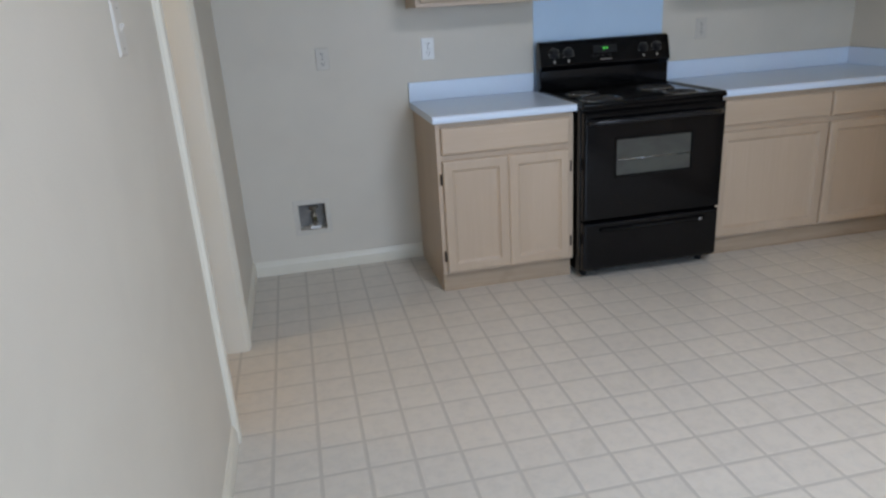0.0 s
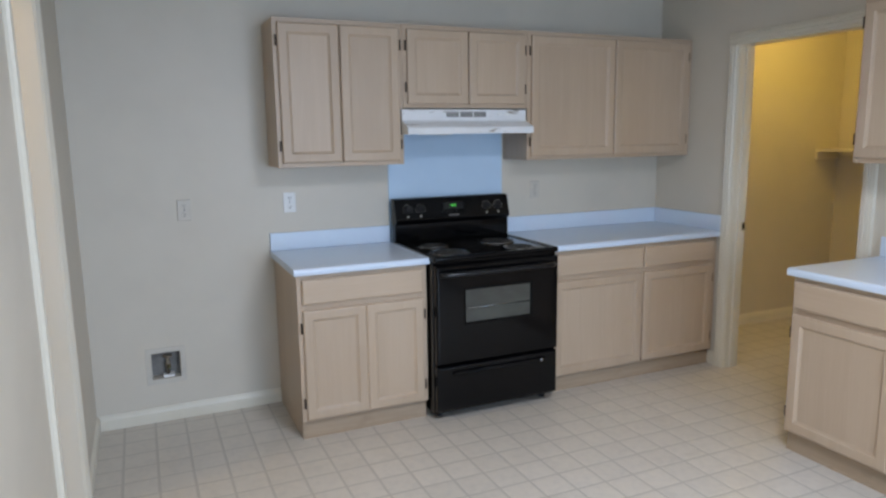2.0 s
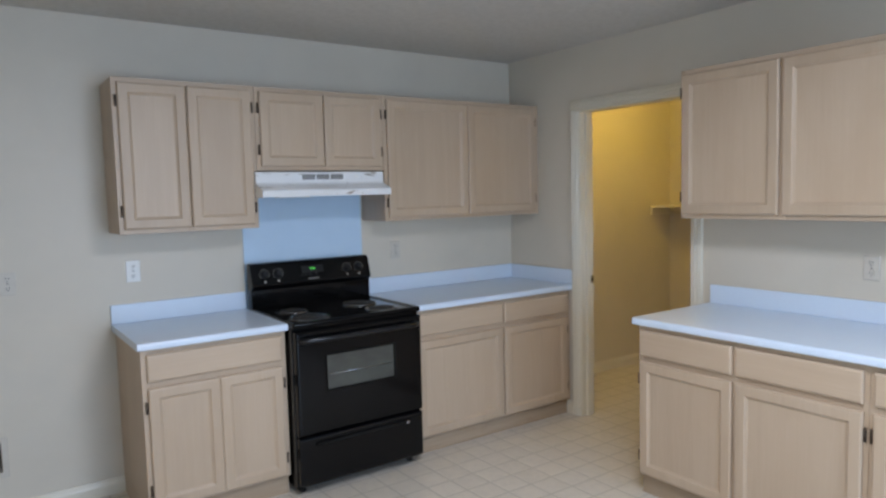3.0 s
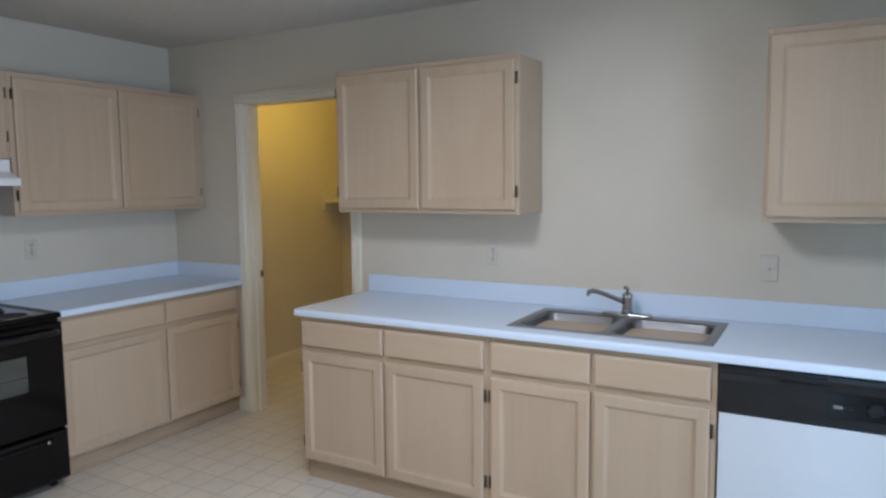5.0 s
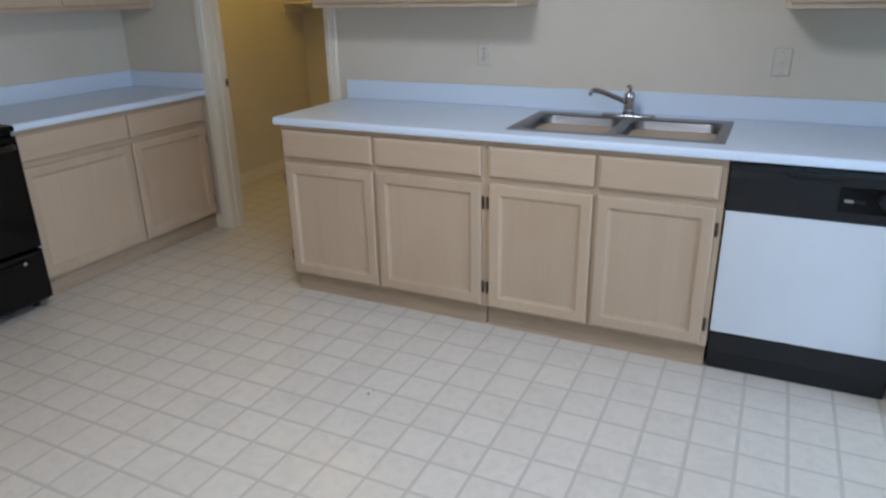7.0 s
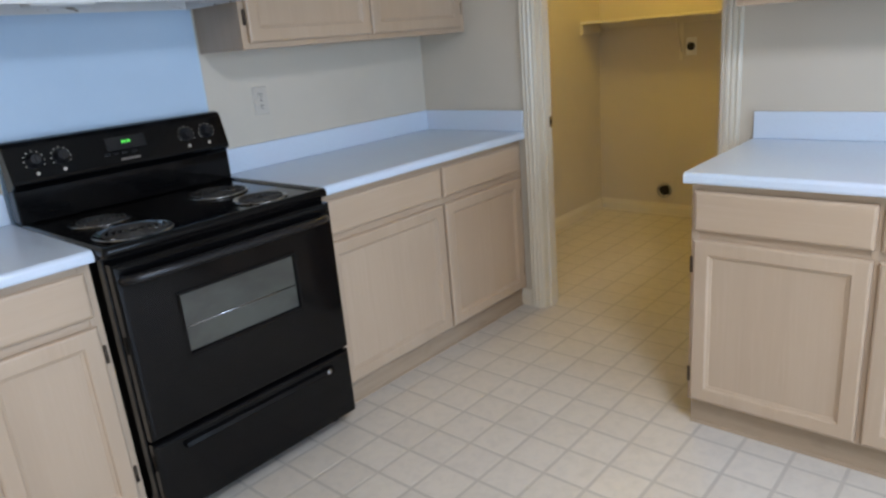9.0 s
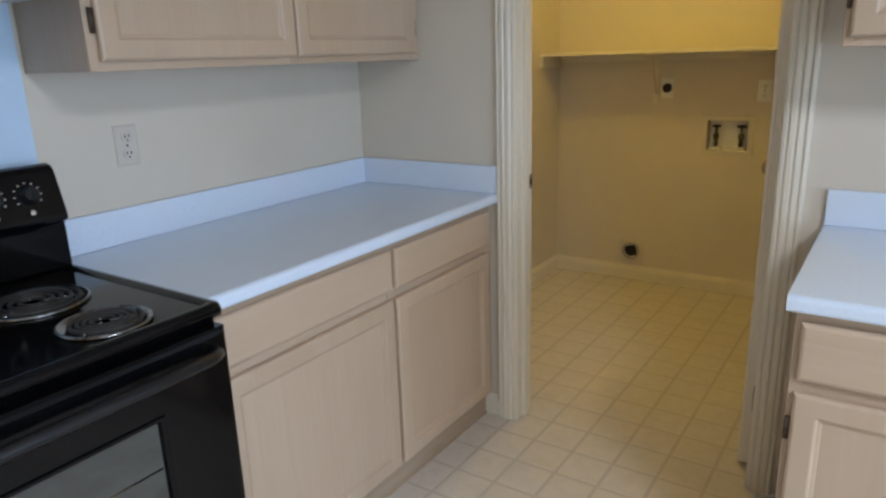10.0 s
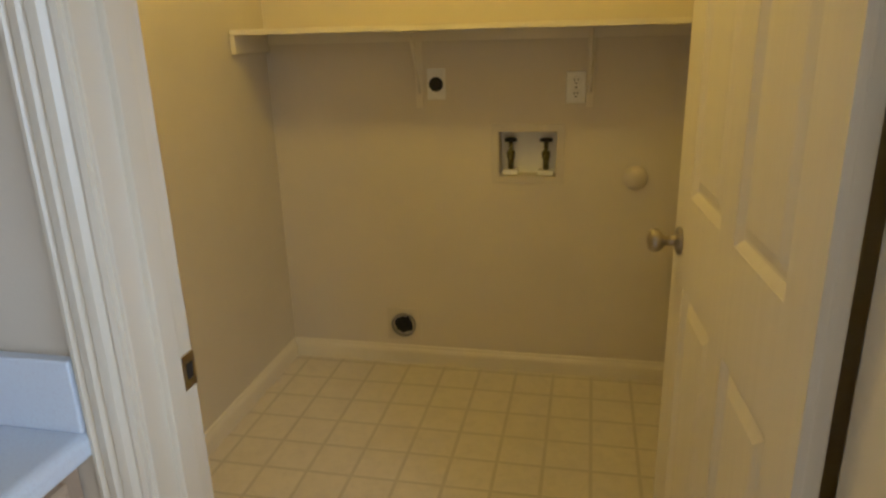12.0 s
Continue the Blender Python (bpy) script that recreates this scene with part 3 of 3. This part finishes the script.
part("oven_rack", tube([(WXA + 0.012, yf + 0.0055, 0.628), (WXB - 0.012, yf + 0.0055, 0.628)], 0.0022, 6), CHROME, od, "thin metal rack line behind the window")
hp = [(0.03, yf + 0.002, 0.825), (0.035, yf - 0.020, 0.828), (0.06, yf - 0.036, 0.830), (0.2, yf - 0.040, 0.830), (0.56, yf - 0.040, 0.830), (0.70, yf - 0.036, 0.830), (0.727, yf - 0.020, 0.828), (0.732, yf + 0.002, 0.825)]
part("handle", tube(hp, 0.014, 10), BLACKP, od)
drw = rect_rings(0.008, SW - 0.008, 0.055, 0.312, [(0.003, 0), (0, -0.006), (0, -0.030), (0.006, -0.038), (0.014, -0.040)])
dr = part("storage_drawer", loft([[(a, b - 0.637, c) for a, b, c in r] for r in drw], end=True, smooth=False), BLACK, stove)
part("drawer_pull", prism([(-0.677, 0.285), (-0.690, 0.280), (-0.694, 0.268), (-0.688, 0.262), (-0.677, 0.262)], 0.10, 0.68, "x"), BLACK, dr)
part("chip", turned([(0.011, 0), (0.009, -0.003), (0.004, -0.004)], "y", (0.655, -0.693, 0.272), 10), CHROME, dr, "bare metal chip")
for fx in (0.05, SW - 0.05):
    for fy in (-0.58, -0.08):
        part("foot", turned([(0.018, 0), (0.018, 0.012), (0.008, 0.014), (0.008, 0.04)], "z", (fx, fy, 0), 12), BLACKP, stove)

# ---- hood and wall panel ----
hood = thing("range_hood", pose(-2.100, 0.010, 0.012), "worn white enamel range hood under the short cabinet", "range hood")
HW = 0.793
hp = [(-0.002, 1.693), (-0.330, 1.693), (-0.338, 1.686), (-0.340, 1.632), (-0.348, 1.622), (-0.425, 1.594), (-0.432, 1.586), (-0.432, 1.553), (-0.420, 1.553), (-0.418, 1.580), (-0.342, 1.610), (-0.325, 1.62), (-0.02, 1.62), (-0.02, 1.553), (-0.002, 1.553)]
part("shell", prism(hp, 0.0, HW, "x"), HOODW, hood)
for a in (0.0, HW - 0.003):
    part("end_plate", prism([(-0.003, 1.552), (-0.431, 1.552), (-0.431, 1.586), (-0.348, 1.621), (-0.339, 1.632), (-0.339, 1.691), (-0.003, 1.691)], a - 0.0015, a + 0.0045, "x"), HOODW, hood)
for k in range(3):
    x = 0.27 + 0.088 * k
    v = part("vent", slab(x, x + 0.078, -0.3415, -0.336, 1.648, 1.678, 0.001, 1), GALV, hood, "grey louvred vent")
    for j in range(4):
        part("louvre", slab(x + 0.003, x + 0.075, -0.344, -0.340, 1.652 + 0.007 * j, 1.655 + 0.007 * j), STEEL, v)
for k in range(2):
    part("switch", slab(0.60 + 0.045 * k, 0.63 + 0.045 * k, -0.346, -0.339, 1.656, 1.672, 0.002, 1), PLATEW, hood)
part("light_lens", slab(0.10, 0.28, -0.41, -0.33, 1.548, 1.590, 0.006), PLATEW, hood, "white light lens")
part("filter", slab(0.32, 0.70, -0.40, -0.08, 1.580, 1.592, 0.002), STEEL, hood)
structure("trim_panel", slab(-2.078, -1.292, -0.006, -0.001, 0.60, 1.62, 0.001, 1), BLUE, "white enamel splash panel behind the stove, tinted by blue daylight", "wall panel")

# ---- dishwasher ----
dw = thing("dishwasher", pose(-0.042, -3.767, 0, 0, 0, EAST), "white dishwasher with black control panel under the worktop", "dishwasher")
W = 0.632
part("tub", slab(0.004, W - 0.004, -0.58, -0.01, 0.02, 0.868, 0.002), BLACKP, dw)
cp = part("control_panel", prism([(-0.58, 0.685), (-0.612, 0.685), (-0.622, 0.692), (-0.626, 0.75), (-0.626, 0.815), (-0.618, 0.835), (-0.622, 0.85), (-0.618, 0.866), (-0.58, 0.868)], 0.002, W - 0.002, "x"), BLACKP, dw)
part("latch", slab(0.20, 0.36, -0.632, -0.615, 0.838, 0.858, 0.004), BLACKP, cp)
part("dial", turned([(0.028, 0.002), (0.027, -0.010), (0.022, -0.014), (0.020, -0.022)], "y", (0.50, -0.626, 0.772), 20), BLACKP, cp, "round cycle dial")
part("dial_grip", slab(0.475, 0.525, -0.655, -0.645, 0.766, 0.778, 0.003), BLACKP, cp)
part("control_field", slab(0.36, 0.585, -0.6285, -0.624, 0.725, 0.815, 0.001, 1), BLACK, cp)
for k in range(2):
    part("push_button", slab(0.375 + 0.035 * k, 0.405 + 0.035 * k, -0.634, -0.627, 0.760, 0.772, 0.002, 1), STEEL if k == 0 else BLACKP, cp)
part("print_mark", slab(0.545, 0.565, -0.6295, -0.628, 0.785, 0.789), PLATEW, cp, "small white print mark")
part("print_mark", slab(0.545, 0.570, -0.6295, -0.628, 0.757, 0.760), PLATEW, cp, "small white print mark")
part("door_panel", slab(0.003, W - 0.003, -0.618, -0.581, 0.182, 0.6835, 0.003), WHITE, dw, "glossy white door panel")
part("lower_panel", slab(0.003, W - 0.003, -0.603, -0.56, 0.085, 0.180, 0.003), BLACKP, dw, "black lower panel")
part("toe_panel", slab(0.004, W - 0.004, -0.585, -0.545, 0.004, 0.084, 0.002), BLACKP, dw)


# ---- wall plates ----
def duplex(m, label, mat, group="wall plates"):
    ob = thing("outlet", m, label, "outlet", group)
    rings = rect_rings(-0.036, 0.036, -0.058, 0.058, [(0, -0.0005), (0.001, -0.004), (0.005, -0.0065)])
    part("plate", loft(rings, end=True, start=True, smooth=False), mat, ob)
    for z in (-0.024, 0.024):
        s = part("socket", turned([(0.017, -0.006), (0.017, -0.009), (0.015, -0.0095)], "y", (0, 0, z), 16), mat, ob)
        for x in (-0.006, 0.006):
            part("slot", slab(x - 0.0015, x + 0.0015, -0.0102, -0.0090, z - 0.001, z + 0.008), DARK, s)
        part("slot", slab(-0.0025, 0.0025, -0.0102, -0.0090, z - 0.011, z - 0.006), DARK, s)
    part("screw", turned([(0.004, -0.006), (0.003, -0.008)], "y", (0, 0, 0), 8), DARK, ob)
    return ob


def toggle(m, label, mat):
    ob = thing("light_switch", m, label, "switch", "wall plates")
    rings = rect_rings(-0.036, 0.036, -0.058, 0.058, [(0, -0.0005), (0.001, -0.004), (0.005, -0.0065)])
    part("plate", loft(rings, end=True, start=True, smooth=False), mat, ob)
    part("toggle", prism([(-0.006, -0.010), (-0.016, 0.006), (-0.014, 0.011), (-0.006, 0.008)], -0.005, 0.005, "x"), mat, ob)
    for z in (-0.042, 0.042):
        part("screw", turned([(0.003, -0.006), (0.0025, -0.0075)], "y", (0, 0, z), 8), NICKEL, ob)
    return ob


duplex(pose(-3.255, 0, 1.174), "beige wall outlet on the bare wall", PLATE)
duplex(pose(-2.683, 0, 1.188), "white wall outlet above the small worktop", PLATEW)
duplex(pose(-1.040, 0, 1.190), "beige wall outlet above the corner worktop", PLATE)
duplex(pose(0, -2.527, 1.168, 0, 0, EAST), "beige wall outlet above the sink worktop", PLATE)
toggle(pose(0, -3.885, 1.161, 0, 0, EAST), "cream light switch above the sink worktop", PLATE)
duplex(pose(0, -4.375, 1.158, 0, 0, EAST), "beige wall outlet under the end cabinet", PLATE)
toggle(pose(WX, -2.135, 1.395, 0, 0, 90), "beige light switch beside the side doorway", PLATE)
toggle(pose(-0.33, STUB0, 1.16, 0, 0, 180), "beige light switch on the wall end", PLATE)


def supply_box(m, w, h, lip, label, valves):
    """A recessed plastic box with valves, seen from -y."""
    ob = thing("water_supply_box", m, label, "supply box")
    part("frame", loft(rect_rings(-w / 2 - lip, w / 2 + lip, -h / 2 - lip, h / 2 + lip, [(0, -0.0005), (0.002, -0.004), (lip - 0.002, -0.005), (lip + 0.001, -0.002), (lip + 0.0015, 0.070)]), smooth=False), PLATE, ob)
    part("back", slab(-w / 2 + 0.001, w / 2 - 0.001, 0.066, 0.072, -h / 2 + 0.001, h / 2 - 0.001), PLATEW if valves > 1 else GALV, ob)
    for k in range(valves):
        x = 0.01 if valves == 1 else (-w * 0.31 if k == 0 else w * 0.31)
        y = 0.035
        v = part("valve", turned([(0.011, -h * 0.40), (0.011, -h * 0.14), (0.015, -h * 0.12), (0.016, h * 0.02), (0.008, h * 0.06), (0.008, h * 0.26)], "z", (x, y, 0), 12), BRASS if valves > 1 else NICKEL, ob, "tarnished metal valve")
        part("spout", tube([(x, y, -h * 0.05), (x + 0.004, y - 0.020, -h * 0.08), (x + 0.006, y - 0.030, -h * 0.16)], 0.009, 8), BRASS, v)
        part("valve_handle", turned([(0.008, h * 0.25), (0.024, h * 0.26), (0.024, h * 0.32), (0.008, h * 0.34)], "z", (x, y, 0), 14), DARK if valves > 1 else NICKEL, v)
        part("collar", slab(x - 0.030, x + 0.030, 0.004, 0.064, -h * 0.5 + 0.003, -h * 0.38, 0.004), PLATEW, v)
    return ob


supply_box(pose(NX, 0, NZ), NW, NH, 0.028, "recessed refrigerator water box low on the wall", 1)
supply_box(pose(EX, LY, LZ, 0, 0, EAST), LW, LH, 0.030, "recessed washer hookup box with two valves", 2)

# ---- laundry ----
SZ = 1.384
shelf = thing("laundry_shelf", pose(EX, 0, 0), "cream painted wooden shelf on brackets in the laundry", "shelf")
part("board", slab(-0.28, -0.001, LS + 0.003, -0.002, SZ, SZ + 0.019, 0.003), TRIM, shelf)
part("end_cleat", slab(-0.28, -0.002, -0.020, -0.001, SZ - 0.065, SZ - 0.001, 0.002), TRIM, shelf)
part("wall_cleat", slab(-0.019, -0.001, LS + 0.003, -0.021, SZ - 0.04, SZ - 0.001, 0.002), TRIM, shelf)
for y in (-0.618, -1.257):
    b = part("bracket", slab(-0.006, -0.001, y - 0.014, y + 0.014, SZ - 0.285, SZ - 0.001, 0.001, 1), TRIM, shelf)
    part("arm", slab(-0.26, -0.006, y - 0.010, y + 0.010, SZ - 0.006, SZ - 0.001), TRIM, b)
    part("brace", tube([(-0.006, y, SZ - 0.23), (-0.05, y, SZ - 0.13), (-0.13, y, SZ - 0.006)], 0.006, 8), TRIM, b)

o240 = thing("dryer_outlet", pose(EX, -0.684, 1.187, 0, 0, EAST), "white dryer outlet with a round black socket", "outlet")
part("plate", loft(rect_rings(-0.036, 0.036, -0.058, 0.058, [(0, -0.0005), (0.001, -0.004), (0.005, -0.0065)]), end=True, start=True, smooth=False), PLATEW, o240)
part("socket", turned([(0.027, -0.005), (0.027, -0.013), (0.022, -0.015)], "y", (0, 0, 0), 20), DARK, o240, "round black socket")
duplex(pose(EX, -1.206, 1.171, 0, 0, EAST), "white wall outlet under the laundry shelf", PLATEW)

vent = thing("dryer_vent", pose(EX, -0.513, 0.183, 0, 0, EAST), "open round dryer vent with a torn edge", "vent")
part("plate", loft(rect_rings(-0.075, 0.075, -0.075, 0.075, [(0, -0.0005), (0.001, -0.002), (0.004, -0.003)]), end=True, start=True, smooth=False), PAINT, vent)
part("pipe", loft([circle(0.052, 24, (0, -0.003, 0), "y"), circle(0.053, 24, (0, -0.020, 0), "y"), circle(0.049, 24, (0, -0.020, 0), "y"), circle(0.049, 24, (0, -0.004, 0), "y")]), STEEL, vent)
rr = random.Random(4)
hole = [(0.046 * (0.72 + 0.28 * rr.random()) * math.cos(a), -0.0055, 0.046 * (0.72 + 0.28 * rr.random()) * math.sin(a)) for a in [2 * math.pi * k / 18 for k in range(18)]]
part("opening", loft([hole, [(x * 0.9, -0.0045, z * 0.9) for x, y, z in hole]], start=True), DARK, vent, "dark ragged opening")

stop = thing("wall_bumper", pose(EX, -1.435, 0.839, 0, 0, EAST), "round beige painted door bumper on the laundry wall", "door bumper")
part("dome", turned([(0.045, -0.001), (0.045, -0.008), (0.036, -0.022), (0.020, -0.032), (0.004, -0.035)], "y", (0, 0, 0), 24), PAINT, stop)

light = thing("ceiling_light", pose(0.95, -0.75, H), "round frosted ceiling light in the laundry", "ceiling light")
part("base", turned([(0.10, 0), (0.10, -0.02), (0.04, -0.03)], "z"), PLATEW, light)


kl = thing("ceiling_light", pose(-2.1, -3.0, H), "round white ceiling light over the kitchen", "ceiling light")
part("base", turned([(0.32, 0), (0.32, -0.03), (0.28, -0.06), (0.20, -0.07)], "z"), PLATEW, kl)


def six_panel_door(m, label):
    """Local x runs from the hinges, the seen face looks along +y at y = 0."""
    w, h, t = 0.800, 2.03, 0.033
    ob = thing("door_1", m, label, "door", kind="structure")
    part("core", slab(0, w, -t, -0.011, 0, h, 0.002), DOORP, ob)
    cols = [(0.108, 0.345), (0.435, 0.672)]
    rows = [(0.21, 0.832), (1.032, 1.62), (1.73, 1.92)]
    xs = [0, *cols[0], *cols[1], w]
    bm = None
    for a, b in ((xs[0], xs[1]), (xs[2], xs[3]), (xs[4], xs[5])):
        bm = slab(a, b, -0.0112, 0, 0, h, 0.0, 1, bm)
    zs = [0, *rows[0], *rows[1], *rows[2], h]
    for a, b in cols:
        for c, d in ((zs[0], zs[1]), (zs[2], zs[3]), (zs[4], zs[5]), (zs[6], zs[7])):
            slab(a, b, -0.0112, 0, c, d, 0.0, 1, bm)
    part("face_frame", bm, DOORP, ob)
    for a, b in cols:
        for c, d in rows:
            r = rect_rings(a, b, c, d, [(-0.001, -0.0005), (0.006, -0.004), (0.016, -0.010), (0.022, -0.010), (0.046, -0.002), (0.050, -0.002)])
            part("panel", loft(r, end=True, smooth=False), DOORP, ob)
    k = part("knob", turned([(0.031, 0.0), (0.031, 0.006), (0.024, 0.010), (0.012, 0.014), (0.011, 0.034), (0.020, 0.040), (0.027, 0.050), (0.027, 0.060), (0.020, 0.068), (0.004, 0.071)], "y", (w - 0.062, 0, 0.918), 24), NICKEL, ob, "satin nickel door knob")
    part("latch_bolt", slab(w - 0.001, w + 0.004, -0.024, -0.010, 0.92, 0.97, 0.001, 1), NICKEL, ob)
    for z in (0.25, 1.80):
        part("hinge", turned([(0.006, z - 0.045), (0.006, z + 0.045)], "z", (-0.004, -t - 0.002, 0), 10), BRONZE, ob, "dark bronze hinge")
    return ob


six_panel_door(pose(0.121, D1 + 0.066, 0.012, 0, 0, 4.3), "cream six-panel door swung open into the laundry")

# ---- floors ----
T, GX, GY = 0.1540, -1.487, -2.692
JOINT = 0.012


def tile_mesh(x0, x1, y0, y1, verts, faces):
    a, b, n = JOINT / 2, 0.002, len(verts)
    x0, x1, y0, y1 = x0 + a, x1 - a, y0 + a, y1 - a
    verts += [(x0, y0, 0), (x1, y0, 0), (x1, y1, 0), (x0, y1, 0), (x0 + b, y0 + b, 0.0008), (x1 - b, y0 + b, 0.0008), (x1 - b, y1 - b, 0.0008), (x0 + b, y1 - b, 0.0008)]
    faces += [(n + 4, n + 5, n + 6, n + 7)] + [(n + i, n + (i + 1) % 4, n + 4 + (i + 1) % 4, n + 4 + i) for i in range(4)]


def polys(name, verts, faces, mat, parent):
    me = bpy.data.meshes.new(name)
    me.from_pydata(verts, [], faces)
    me.materials.append(mat)
    ob = new(name, me)
    ob.parent = parent
    return ob


structure("floor_hall", slab(-5.3, WX - 0.111, -2.48, 0.0, -0.10, -0.0012), GROUT, "beige vinyl floor of the side hall", "floor")
floor = structure("floor", slab(WX - 0.11, EX, -4.59, 0.0, -0.10, -0.0012), GROUT, "beige square-patterned vinyl kitchen floor", "floor")
structure("floor_nook", slab(NOOK, WX - 0.001, SOUTH, -3.2, -0.10, -0.004), PLANK, "brown wood floor of the added unseen west room", "floor")
structure("floor_living", slab(WX, 3.0, SOUTH, -4.592, -0.10, -0.004), PLANK, "brown wood living room floor", "floor")
structure("trim_threshold", prism([(-4.615, -0.003), (-4.605, 0.004), (-4.585, 0.004), (-4.575, -0.0005), (-4.575, -0.02), (-4.615, -0.02)], WX, STUBX - 0.015, "x"), BRONZE, "dark metal threshold strip", "threshold")
v, f = [], []
tile_mesh(0, T, 0, T, v, f)
one = None
rest_v, rest_f = [], []
near = 0
for i in range(-27, 25):
    for j in range(-14, 19):
        x0, y0 = GX + i * T, GY + j * T
        x1, y1 = x0 + T, y0 + T
        if x1 < -5.2 or (x1 < WX - 0.08 and y1 < -2.4) or x0 > EX or y1 > 0.01 + T or y1 < -4.58:
            continue
        if -2.8 < x0 < -0.75 and -3.95 < y0 < -0.9 and near < 300:
            near += 1
            if one is None:
                one = polys("tile", v, f, TILE, floor)
                ob = one
            else:
                ob = new("tile", one.data)
                ob.parent = floor
            ob.location = (x0, y0, -0.0012)
        else:
            cx0, cx1, cy0, cy1 = max(x0, -5.3), min(x1, EX), max(y0, -4.585), min(y1, 0)
            if cx1 - cx0 > 0.02 and cy1 - cy0 > 0.02:
                tile_mesh(cx0, cx1, cy0, cy1, rest_v, rest_f)
far = polys("tiles", rest_v, rest_f, TILE, floor)
far.location.z = -0.0012
far["kind"] = "stuff"

crumbs = thing("floor_crumb", pose(-1.37, -2.60, 0), "tiny dark crumb on the vinyl floor", "crumb")
part("crumb", turned([(0.004, 0), (0.005, 0.002), (0.002, 0.004)], "z", (0, 0, -0.0004), 7), DARK, crumbs)
part("crumb", turned([(0.002, 0), (0.0025, 0.001), (0.001, 0.002)], "z", (0.03, -0.008, -0.0004), 7), DARK, crumbs)
